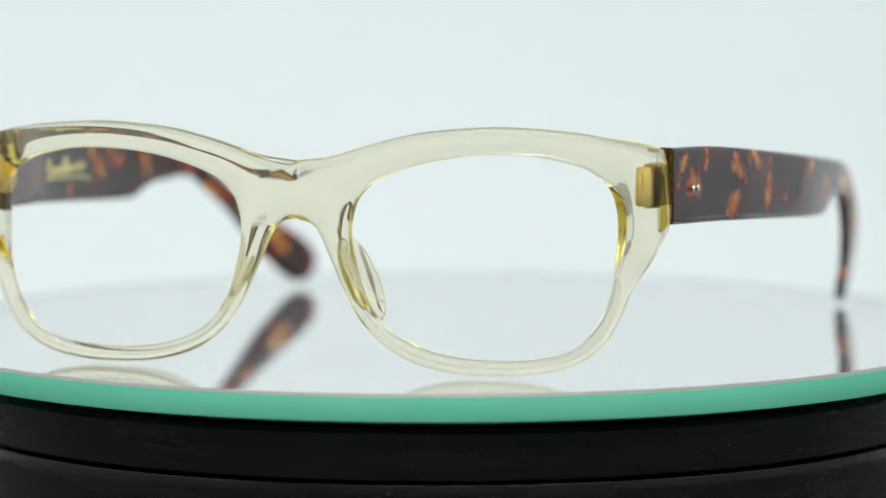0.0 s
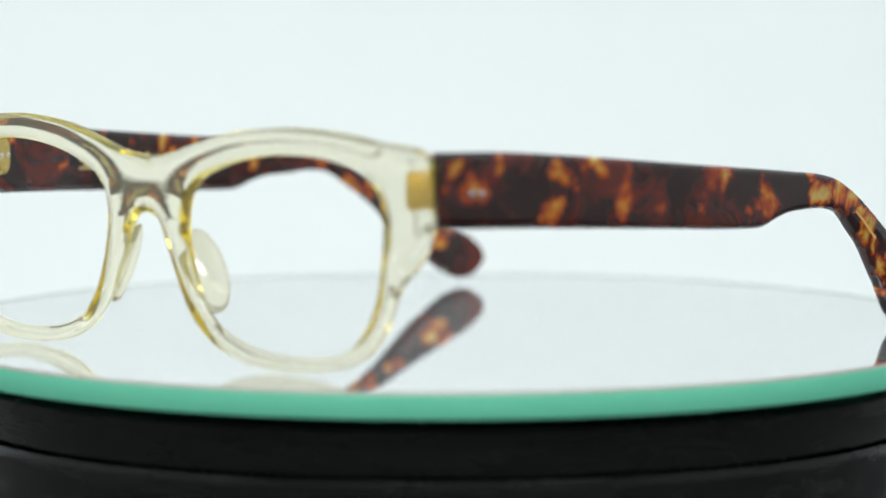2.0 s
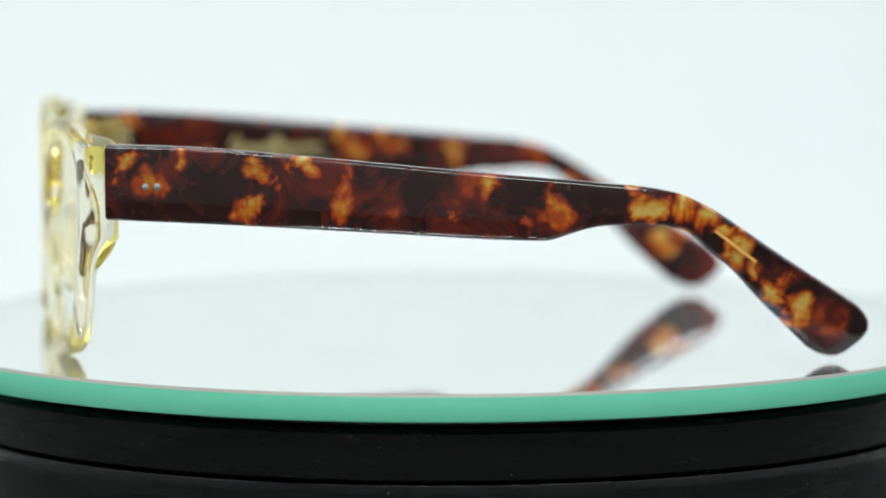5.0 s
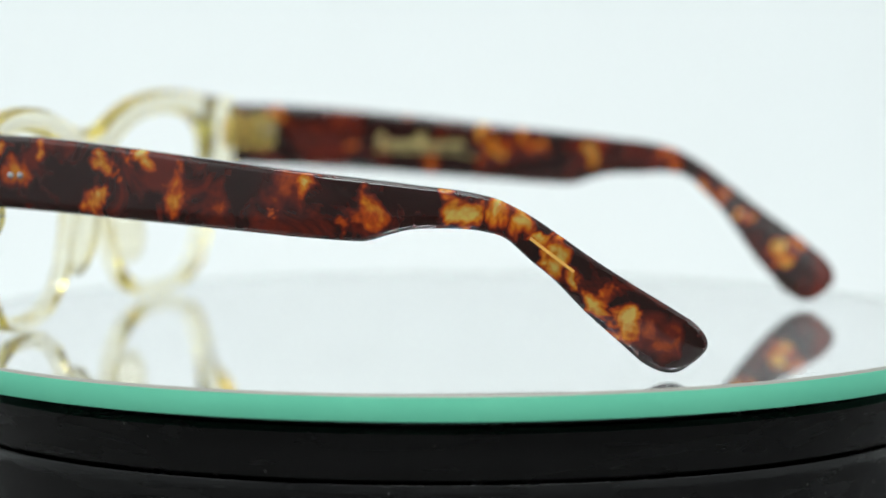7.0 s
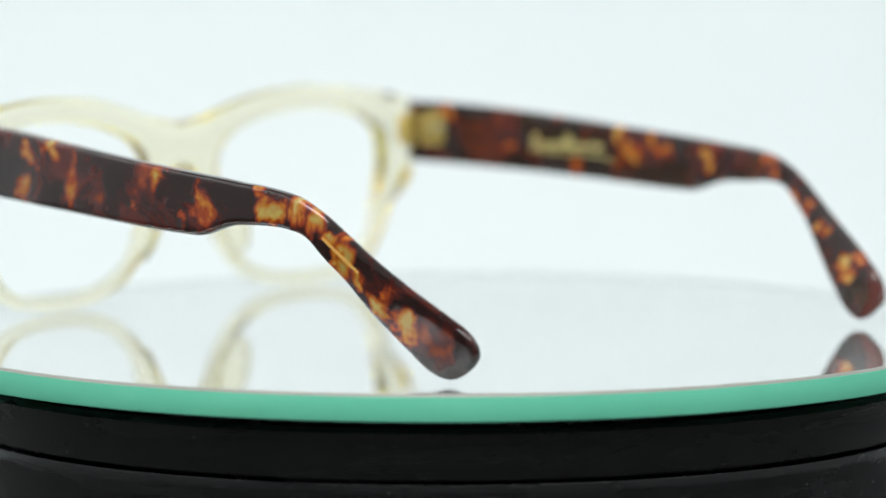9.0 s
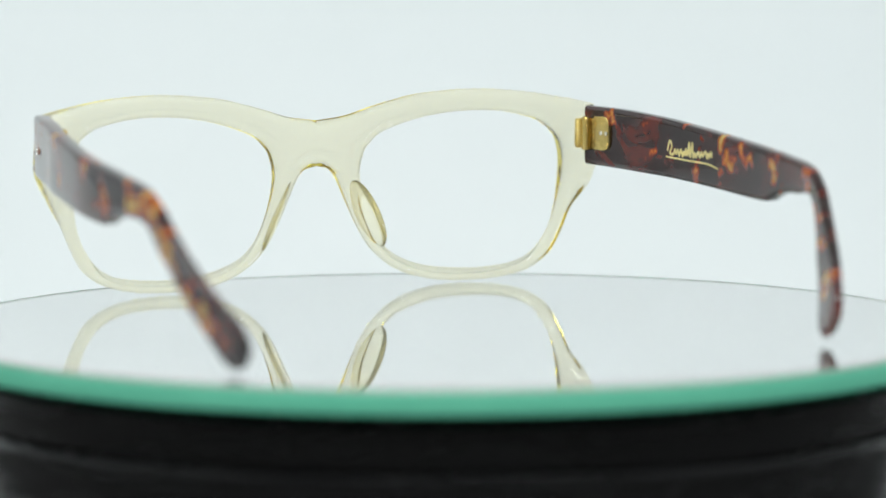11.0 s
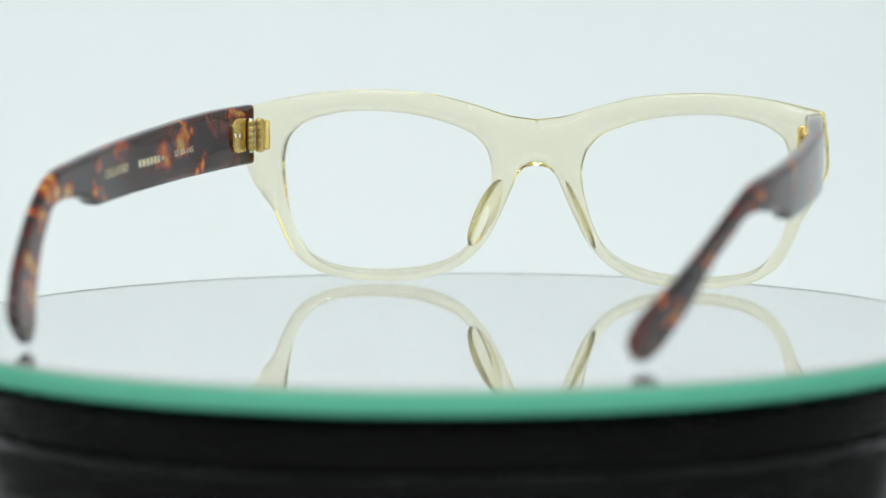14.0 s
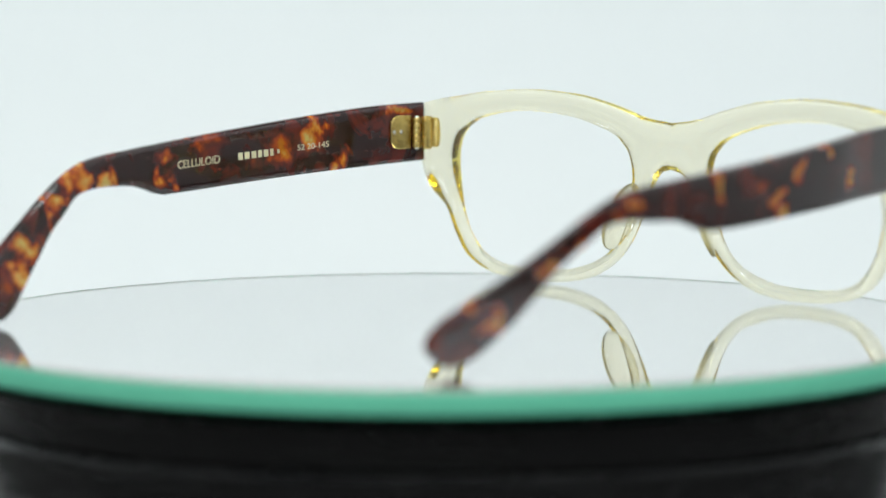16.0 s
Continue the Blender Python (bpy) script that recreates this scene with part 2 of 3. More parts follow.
def tent():
    for name, size, centre, mat in (
            ("wall_west", (0.006, 1.87, 1.0), (-0.606, -0.01, 0.42), CLOTH),
            ("wall_east", (0.006, 1.87, 1.0), (0.606, -0.01, 0.42), CLOTH),
            ("wall_north", (1.218, 0.006, 1.0), (0, 0.928, 0.42), CLOTH),
            ("wall_south", (1.218, 0.006, 1.0), (0, -0.948, 0.42), SCREEN)):
        label = "white translucent cloth side of a shooting tent" if mat is CLOTH else "pale grey cloth front of a shooting tent"
        tagged(part(name, block(size, centre, 0.001), mat), label, "wall", kind="structure")
    tagged(part("ceiling", block((1.218, 1.88, 0.006), (0, -0.01, 0.925), 0.001), CLOTH), "white cloth roof of a shooting tent", "ceiling", kind="structure")


def studio():
    tagged(part("floor", block((5.0, 5.0, 0.02), (0, 0, TABLE_Z - 0.78)), FLOOR), "dark grey studio floor under the table", "floor", kind="structure")
    tagged(part("studio_ceiling", block((5.0, 5.0, 0.02), (0, 0, 1.8)), STUDIO), "dim grey studio ceiling", "ceiling", kind="structure")
    for name, size, centre in (
            ("wall_studio_north", (5.0, 0.02, 2.7), (0, 2.51, 0.48)), ("wall_studio_south", (5.0, 0.02, 2.7), (0, -2.51, 0.48)),
            ("wall_studio_east", (0.02, 5.0, 2.7), (2.51, 0, 0.48)), ("wall_studio_west", (0.02, 5.0, 2.7), (-2.51, 0, 0.48))):
        tagged(part(name, block(size, centre), STUDIO), "dim grey studio wall", "wall", kind="structure")


def table():
    top = new("table", None)
    top.location = (0, 0.0, TABLE_Z - 0.77)
    tagged(top, "plain dark table under the shooting tent", "table")
    part("tabletop", block((1.5, 1.95, 0.03), (0, 0, 0.77 - 0.003 - 0.015), 0.003), FLOOR, top)
    for x in (-0.7, 0.7):
        for y in (-0.9, 0.9):
            part("leg", block((0.05, 0.05, 0.737), (x, y, 0.3685), 0.003), FLOOR, top)


backdrop()
tent()
studio()
table()

# ---- the turntable with its mirror ----


def turntable():
    stand_ = new("turntable", None)
    stand_.location = (0, 0, TABLE_Z)
    tagged(stand_, "black plastic display turntable with a round glass mirror on top", "turntable")
    h = -TABLE_Z
    part("base", turned([(0.118, 0.0), (0.121, 0.003), (0.121, 0.016), (0.119, 0.018), (0.1060, h - 0.0390), (0.1052, h - 0.0360), (0.1063, h - 0.0210), (0.1066, h - 0.0183),
                         (0.1065, h - 0.0181), (0.1056, h - 0.0181), (0.1052, h - 0.0190), (0.1000, h - 0.0205), (0.0990, h - 0.0215)]), BLACK, stand_)
    platter = part("platter", turned([(0.030, -0.0195), (0.1010, -0.0195), (0.1040, -0.0180), (0.1056, -0.0176), (0.1061, -0.0170), (0.1068, -0.0125), (0.1076, -0.0092),
                                      (0.1078, -0.0083), (0.1070, -0.0076), (0.1040, -0.0070), (0.1040, -0.0053), (0.020, -0.0053)]), BLACK, stand_)
    platter.location = (0, 0, h)
    part("glass_edge", turned([(0.1128, -0.0053), (0.11305, -0.0050), (0.11305, -0.00074)], 256), EDGE, platter, "polished green edge of a thick glass disc")
    # the upper glass: clear face, ground arris, green edge, silvered below
    bm = turned([(0.11305, -0.0007), (0.11305, -0.0006), (0.1127, 0.0)], 256)
    for f in bm.faces:
        z = f.calc_center_median().z
        f.material_index = 0 if z > -0.00001 else 1 if z > -0.0005 else 2 if z > -0.00069 else 3
    part("mirror_face", bm, [COVER, ARRIS, EDGE, SILVER], platter, "round mirror of clear glass silvered underneath", 20)
    return platter


PLATTER = turntable()

# ---- the eyeglasses: x to the wearer's left, y backwards, z up from the mirror, origin on the turning axis ----
MM = 0.001
MIDDLE = -1.65


def front_depth(x):
    """Middle of the front's sheet, in millimetres, by the distance from the bridge."""
    return -83.6 + 4.8 * (x / 70) ** 2


def polar(points, centre, angles):
    a = np.unwrap([math.atan2(p[1] - centre[1], p[0] - centre[0]) for p in points])
    r = [math.hypot(p[0] - centre[0], p[1] - centre[1]) for p in points]
    if a[-1] < a[0]:
        a, r = a[::-1], r[::-1]
    a, r = np.concatenate([a - 2 * math.pi, a, a + 2 * math.pi]), np.concatenate([r, r, r])
    return np.interp(angles, a, r)


def gap(p, line):
    """How far the point lies from a line of points."""
    a, b = line[:-1], line[1:]
    d = b - a
    t = np.clip(((p - a) * d).sum(1) / np.maximum((d * d).sum(1), 1e-12), 0, 1)
    return float(np.sqrt(((a + d * t[:, None] - p) ** 2).sum(1)).min())


def front_frame(parent):
    drop = 0.1
    hole = spline([(12.9, 33.5), (16.3, 37), (21.8, 39.4), (28.7, 41.3), (37, 42.4), (46.4, 42.4), (54.5, 40.9), (58.7, 39), (61.7, 35.7),
                   (62.9, 30.3), (62.7, 23.4), (61.8, 16.6), (59.8, 11), (56, 6.2), (50.6, 3.7), (42.6, 2.7), (34.4, 2.9), (27.5, 4),
                   (20.7, 6.7), (16.4, 10.8), (13.7, 16.3), (11.9, 23.2), (11.6, 28.7), (12.9, 33.5)], 6)[:-1]
    hole = [Vector((37.2 + (p.x - 37.2) * 1.014, 42.4 + (p.y - 42.4) * 0.982)) for p in hole]
    over = spline([(0, 41), (7.5, 42), (14.3, 44), (20.5, 45.6), (27.4, 46.9), (41, 47.8), (54.5, 47), (61, 46), (66.5, 44.9), (71.3, 43.8)], 6)
    under = spline([(72.2, 29.2), (70.2, 25.5), (68, 21.5), (65.8, 18), (63.3, 12.2), (60, 7), (54.5, 3.5), (47.5, 1.9), (40, 1.4), (31.6, 1.7),
                    (24.8, 3.1), (19.3, 5.6), (15.1, 9), (12.4, 12.4), (10.4, 16), (8.4, 20.1), (6.8, 23.6), (5.7, 26.0), (4.7, 27.8), (3.3, 29.2), (1.6, 29.95), (0, 30.1)], 6)
    rim = list(over) + [Vector((71.9, 40)), Vector((72.4, 35)), Vector((72.6, 31))] + list(under)
    rim = [Vector((p.x, 47.8 + (p.y - 47.8) * 1.02)) for p in rim]
    c = (37.0, 22.0)
    corner = [math.atan2(p[1] - c[1], p[0] - c[0]) % (2 * math.pi) for p in (rim[0], rim[-1], over[-1], under[0])]
    angles = np.array(sorted(set([round(2 * math.pi * i / 150, 5) for i in range(150)] + [round(a, 5) for a in corner]
                                + [round(math.atan2(p.y - c[1], p.x - c[0]) % (2 * math.pi), 5) for p in rim if p.x < 9])))
    r_in, r_out = polar(hole, c, angles), polar(rim, c, angles)
    hole_line = np.array([(p.x, p.y) for p in hole + hole[:1]])
    rim_line = np.array([(p.x, p.y) for p in rim])
    lo, hi = sorted(corner[:2])
    bm = bmesh.new()
    rows = []
    for a, ri, ro in zip(angles, r_in, r_out):
        u = Vector((math.cos(a), math.sin(a)))
        cut = lo + 1e-4 < a < hi - 1e-4
        if cut:
            ro = -c[0] / u.x
        length = ro - ri
        fit = min(1.0, length / 2 / 3.3)
        edge = [d * fit for d in (0.0, 0.05, 0.2, 0.45, 0.75, 1.1, 1.7, 3.0)]
        prof = edge + [length * 0.5] + [length - d for d in reversed(edge)]
        ring = []
        for face in (-1, 1):
            row = []
            for d in prof:
                q = Vector(c) + u * (ri + d)
                x, z = q.x, q.y - drop
                thick = 2.0
                if face == 1:
                    end = max(0.0, min(1.0, (x - 60.5) / 6.5)) * max(0.0, min(1.0, (z - 17.5) / 9.0))
                    thick += 4.0 * end * end * (3 - 2 * end) * (1 - 0.6 * max(0.0, min(1.0, (x - 68) / 4)))
                to_hole, to_rim = gap((q.x, q.y), hole_line), gap((q.x, q.y), rim_line)
                inset = min(to_hole, to_rim)
                reach = min(5.0, max(0.5, (to_hole + to_rim) / 2))
                dome = max(0.0, 1 - inset / reach) ** 2 * max(reach, 2.2) / 3.2
                fillet = 1 - math.sqrt(1 - (1 - min(1.0, inset / 1.0)) ** 2)
                y = front_depth(x) + face * (thick - 1.0 * fillet - (0.55 if face < 0 else 0.36) * dome)
                row.append((x, y, z))
            ring.append(row)
        rows.append((ring[0] + ring[1][::-1], cut))
    for sign in (1, -1):
        made = []
        for ring, cut in rows:
            made.append([bm.verts.new(((MIDDLE + sign * x) * MM, y * MM, z * MM)) for x, y, z in ring])
        m, half = len(made), len(rows[0][0]) // 2
        for i in range(m):
            a, b = made[i], made[(i + 1) % m]
            both = (lo - 1e-3 < angles[i] < hi + 1e-3) and (lo - 1e-3 < angles[(i + 1) % m] < hi + 1e-3)
            for k in range(2 * half):
                if k == half - 1 and both:
                    continue
                l = (k + 1) % (2 * half)
                bm.faces.new((a[k], a[l], b[l], b[k]))
    bmesh.ops.remove_doubles(bm, verts=bm.verts, dist=2e-6)
    return part("front_frame", bm, CLEAR, parent, "clear pale champagne acetate eyeglass front", 50)


def nose_pad(parent, sign):
    bm = bmesh.new()
    bmesh.ops.create_uvsphere(bm, u_segments=28, v_segments=18, radius=1)
    for v in bm.verts:
        v.co.x *= 0.9 - 0.2 * v.co.z
        v.co.y *= 4.4
        v.co.z *= 9.0
    lean = Matrix.Rotation(radians(-24 * sign), 4, "Y") @ Matrix.Rotation(radians(-22 * sign), 4, "Z")
    bmesh.ops.transform(bm, matrix=Matrix.Translation((MIDDLE + sign * 11.9, -79.0, 18.0)) @ lean, verts=bm.verts)
    bmesh.ops.scale(bm, vec=(MM, MM, MM), verts=bm.verts)
    return part("nose_pad", bm, PALE, parent, "clear rounded nose pad")


# upper and lower edge of a temple in side view, as (y, z)
UPPER = [(-76, 44.0), (-58, 43.4), (-37, 41.6), (-15.5, 39.5), (-2, 38.2), (6.6, 37.4), (9.5, 37.1), (14, 36.7), (19.5, 36.1), (25, 35.6), (30.5, 34.8),
         (35.2, 33.6), (41.1, 30.8), (47, 27.0), (53.3, 22.7), (60, 18.4), (66.7, 14.2), (71.3, 11.2)]
LOWER = [(-76, 29.5), (-58, 28.8), (-37, 27.7), (-15.5, 26.4), (-4.6, 25.7), (6.0, 25.2), (9.5, 25.4), (13.4, 26.6), (18, 27.7), (23.5, 28.0), (28, 28.0),
         (32, 27.6), (36.4, 26.3), (40.8, 22.5), (45.6, 18.5), (51.1, 12.7), (57.0, 7.1), (61.2, 3.1)]


def bar_thickness(y):
    """A temple is 3.8 mm thick, thinner along the arm and thinnest at the tip."""
    return 3.8 - 0.8 * max(0.0, min(1.0, (y - 8) / 30)) - 0.6 * max(0.0, min(1.0, (y - 36) / 22))


def twisted(ys, xs, y, z, middle, twist=0.45):
    """The outer face at (y, z): past the bend the arm leans in about its own line, its upper edge standing further out."""
    bent = max(0.0, min(1.0, (middle.x - 24) / 16))
    slope = float(np.interp(middle.x + 1, ys, xs) - np.interp(middle.x - 1, ys, xs)) / 2
    flat = float(np.interp(y, ys, xs))
    lean = float(np.interp(middle.x, ys, xs)) - twist * slope * (z - middle.y)
    return flat + (lean - flat) * bent


def middle_of(y, z):
    """The middle of the cross line of the arm that passes nearest to (y, z)."""
    best, found = 1e9, None
    for a, b in zip(spline(UPPER, 6), spline(LOWER, 6)):
        a, b = Vector(a), Vector(b)
        n = Vector((a.y - b.y, b.x - a.x)).normalized()
        far = abs((Vector((y, z)) - b).dot(n))
        if far < best:
            best, found = far, (a + b) / 2
    return found


def temple(parent, plan, mat, sign, label, lift=(0.0, 0.0), reach=7.2, twist=0.45, slim=0.0):
    """plan: (y, x) of the outer face; the bar is 3.8 mm thick, with softened edges and a rounded tip."""
    curve = spline(plan, 12)
    ys, xs = [p.x for p in curve], [p.y for p in curve]
    up, low = spline(UPPER, 6), spline(LOWER, 6)
    stations = []
    for a, b in zip(up, low):
        a, b = Vector(a), Vector(b)
        along = (a.x + b.x) / 2
        less = slim * max(0.0, min(1.0, (along - 27) / 12)) * (1 - 0.8 * max(0.0, min(1.0, (along - 46) / 14)))
        stations.append((a.lerp(b, less * 0.2), b.lerp(a, less), 1.0))
    a, b = stations[-1][0], stations[-1][1]
    axis = ((a + b) / 2 - (stations[-10][0] + stations[-10][1]) / 2).normalized()
    for k in range(1, 11):
        t = k / 10
        s = math.cos(t * math.pi / 2) ** 0.55
        mid = (a + b) / 2 + axis * reach * math.sin(t * math.pi / 2)
        half = (a - b) / 2 * max(s, 0.10)
        stations.append((mid + half, mid - half, 0.72 + 0.28 * s))
    rings = []
    for p, q, fat in stations:
        ring = []
        d = p - q
        tall = d.length
        r = min(1.1, tall * 0.25) / tall
        th = bar_thickness((p.x + q.x) / 2) * fat
        c = (0.9 + 0.35 * max(0.0, min(1.0, ((p.x + q.x) / 2 - 30) / 10))) * min(1.0, th / 2.6) * (0.6 + 0.4 * fat)
        middle = (p + q) / 2
        shape = [(0, r * 1.2), (c * 0.12, r * 0.5), (c * 0.5, r * 0.12), (c, 0), (th - c, 0), (th - c * 0.5, r * 0.12), (th - c * 0.12, r * 0.5), (th, r * 1.2),
                 (th, 0.35), (th, 0.65), (th, 1 - r * 1.2), (th - c * 0.12, 1 - r * 0.5), (th - c * 0.5, 1 - r * 0.12), (th - c, 1), (c, 1), (c * 0.5, 1 - r * 0.12),
                 (c * 0.12, 1 - r * 0.5), (0, 1 - r * 1.2), (0, 0.65), (0, 0.35)]
        for inward, f in shape:
            w = q + d * f
            outer = twisted(ys, xs, w.x, w.y, middle, twist) - (1.9 - th / 2)
            mitre = 2.8 * (inward / th) * max(0.0, 1 - (w.x + 76) / 6)
            ring.append((sign * (outer - inward) * MM, (w.x + mitre) * MM, (w.y + lift[0] + (lift[1] - lift[0]) * (w.x + 75) / 140) * MM))
        rings.append(ring)
    return part("temple", loft(rings), mat, parent, label, 35)


def hinge(frame_, temple_, sign, plan):
    """Gold barrel hinge: a leaf let into the front, a plate on the temple, five knuckles and two rivets."""
    def at(x, y, z):
        return (sign * x + MIDDLE) * MM, y * MM, z * MM

    part("hinge_leaf", block((1.9 * MM, 2.6 * MM, 8.4 * MM), at(67.3, -72.0, 36.6), 0.6 * MM), GOLD, frame_, "gold hinge leaf")
    for k in range(5):
        part("hinge_tooth", block((1.0 * MM, 0.5 * MM, 0.85 * MM), at(67.0, -70.62, 33.5 + 1.55 * k), 0.15 * MM), GOLD, frame_)
    # sunk foot and lug in the lighter gold, their lit look is in the colour
    part("hinge_anchor", block((3.0 * MM, 1.6 * MM, 7.4 * MM), at(67.0, -74.4, 36.6), 0.7 * MM), GOLD_LIT, frame_, "gold hinge foot sunk in the acetate")
    part("anchor_lug", block((0.9 * MM, 0.8 * MM, 5.2 * MM), at(66.5, -75.5, 36.6), 0.25 * MM), GOLD_LIT, frame_)
    for k in range(5):
        m = Matrix.Translation(at(69.2, -70.3, 33.6 + 1.5 * k))
        part("knuckle", rod(1.15 * MM, 1.36 * MM, m, 18, 0.2 * MM), GOLD, frame_ if k % 2 == 0 else temple_)
    part("screw", rod(0.65 * MM, 8.4 * MM, Matrix.Translation(at(69.2, -70.3, 36.6)), 12, 0.15 * MM), STEEL, frame_)
    bm = block((1.3 * MM, 6.4 * MM, 8.4 * MM), (0, 0, 0), 0.0)
    upright = [e for e in bm.edges if abs(e.verts[0].co.x - e.verts[1].co.x) > 0.0001 and e.verts[0].co.y > 0]
    bmesh.ops.bevel(bm, geom=upright, offset=2.4 * MM, segments=5, affect="EDGES", profile=0.5)
    bmesh.ops.bevel(bm, geom=[e for e in bm.edges if abs(e.verts[0].co.x - e.verts[1].co.x) < 0.0001], offset=0.3 * MM, segments=3, affect="EDGES", profile=0.5)
    x, lean = inner_spot(plan, -66.0, sign, 0.0)
    bmesh.ops.transform(bm, matrix=Matrix.Translation((sign * (x - 0.1) * MM, -66.0 * MM, 36.8 * MM)) @ Matrix.Rotation(-sign * math.atan(lean), 4, "Z"), verts=bm.verts)
    part("hinge_plate", bm, GOLD, temple_, "rounded gold hinge plate")
    for y in (-63.6, -65.8):
        x, lean = inner_spot(plan, y, sign, 0.0)
        m = Matrix.Translation((sign * (x - 0.65) * MM, y * MM, 36.9 * MM)) @ Matrix.Rotation(radians(90), 4, "Y")
        part("rivet", rod(0.6 * MM, 0.7 * MM, m, 14, 0.15 * MM), STEEL, temple_)
        m = Matrix.Translation((sign * (x + 3.66) * MM, (y - 2.6) * MM, 36.0 * MM)) @ Matrix.Rotation(radians(90), 4, "Y")
        part("pin_head", rod(0.7 * MM, 0.5 * MM, m, 14, 0.15 * MM), STEEL, temple_, "small pin head in the outer face")


def inner_spot(plan, y, sign, proud=0.05, z=None):
    """The inner face at y: how far out it lies, and its slope."""
    curve = spline(plan, 12)
    if z is not None:
        middle = middle_of(y, z)
        return twisted([p.x for p in curve], [p.y for p in curve], y, z, middle, LEAN_LEFT if sign > 0 else LEAN_RIGHT) - 1.9 - bar_thickness(middle.x) / 2 - proud, 0.0
    thick = 1.9 + bar_thickness(y) / 2
    x = float(np.interp(y, [p.x for p in curve], [p.y for p in curve])) - thick - proud
    x2 = float(np.interp(y + 1, [p.x for p in curve], [p.y for p in curve])) - thick - proud
    return x, x2 - x


def stamped(words, plan, y, z, tall, temple_, sign, wide, slope):
    """Raised letters on the inner face; reads along +y falling to -y."""
    data = bpy.data.curves.new("stamp", "FONT")
    data.body, data.size, data.extrude = words, 1.0, 0.02
    ob = bpy.data.objects.new("stamp", data)
    scene.collection.objects.link(ob)
    mesh = bpy.data.meshes.new_from_object(ob)
    bpy.data.objects.remove(ob)
    bm = bmesh.new()
    bm.from_mesh(mesh)
    bpy.data.meshes.remove(mesh)
    w = max(v.co.x for v in bm.verts)
    h = max(v.co.y for v in bm.verts)
    for v in bm.verts:
        along = y + (-v.co.x / w * wide if sign > 0 else v.co.x / w * wide)
        x, _ = inner_spot(plan, along, sign)
        up = z + v.co.y / h * tall + (-(along - y)) * slope
        v.co = (sign * (x - v.co.z * 2) * MM, along * MM, up * MM)
    return part("stamp", bm, STAMP, temple_, "small pale gilt stamped letters", 0)


def stroke(points, plan, temple_, sign, width, mat, name, label, outside=False):
    """A flat raised stroke on the inner face through (y, z) points."""
    pts = spline(points, 5)
    rings = []
    for i, p in enumerate(pts):
        d = (pts[min(i + 1, len(pts) - 1)] - pts[max(i - 1, 0)]).normalized()
        n = Vector((-d.y, d.x)) * width / 2
        x, _ = inner_spot(plan, p.x, sign, -0.05, p.y)
        if outside:
            x += bar_thickness(middle_of(p.x, p.y).x) + 0.06
        rings.append([(sign * (x - o) * MM, q.x * MM, q.y * MM) for o, q in ((0, p - n), (0.12, p - n), (0.12, p + n), (0, p + n))])
    return part(name, loft(rings), mat, temple_, label, 30)


LEAN_LEFT, LEAN_RIGHT = 0.25, -0.3
PLAN_LEFT = [(-76, 71.4), (-68, 72.9), (-50, 76.0), (-40, 77.8), (-10, 81.3), (10, 81.7), (30, 81.5), (45, 80.7), (57, 78.5), (66, 75.8), (76, 73.2)]
PLAN_RIGHT = [(-76, 73.0), (-68, 74.3), (-50, 77.0), (-38, 78.9), (-16, 79.9), (10, 79.3), (35, 76.2), (55, 68.4), (66, 63.0), (76, 58.2)]
SPOTS_LEFT = [(73, -66.5, 35.5, 4.2, 0.75), (71.5, -73, 38, 2.4, 0.7), (74, -62, 42.5, 2.2, 0.7), (76.5, -46.5, 38.8, 2.6, 0.85), (78, -37.8, 40.2, 3.2, 1.15),
              (76, -49.3, 31.0, 3.2, 0.95), (79, -30.8, 34.0, 5.0, 0.7), (80.5, -9.1, 31.5, 2.4, 0.9), (80.5, -2.6, 36, 3.6, 0.95), (80.5, 8.5, 30.5, 4.2, 0.8),
              (80.5, 4.4, 27, 3.0, 0.9), (80, 25.3, 34.8, 2.8, 1.1), (80, 28.5, 30.8, 3.4, 1.15), (79.7, 35.2, 31.8, 3.6, 1.0), (79.5, 39.0, 28.6, 3.2, 1.0), (79, 42.5, 24.6, 2.6, 1.0), (77.8, 50.0, 18.5, 2.6, 0.9), (76, 56.5, 11.0, 2.6, 0.9), (79, 45.9, 23, 3.4, 1.1),
              (77, 54.5, 16, 3.6, 1.2), (75.7, 59.5, 9.5, 3.8, 1.1), (71.5, -71.5, 42.0, 2.4, 0.8), (74.0, 64.5, 8.5, 5.0, 0.32), (79, -22, 31, 5, 0.35), (80, -6, 36, 7, 0.4)]
SPOTS_INSIDE = [(74.0, -38.2, 38.0, 3.6, 0.95), (73, -46.0, 30.5, 2.6, 0.8), (69, -66, 43, 2.8, 0.8), (76.6, 9, 28, 3.2, 0.8), (74.5, 55, 16.5, 3.6, 1.1), (76, 36, 30.5, 3.6, 1.0)]
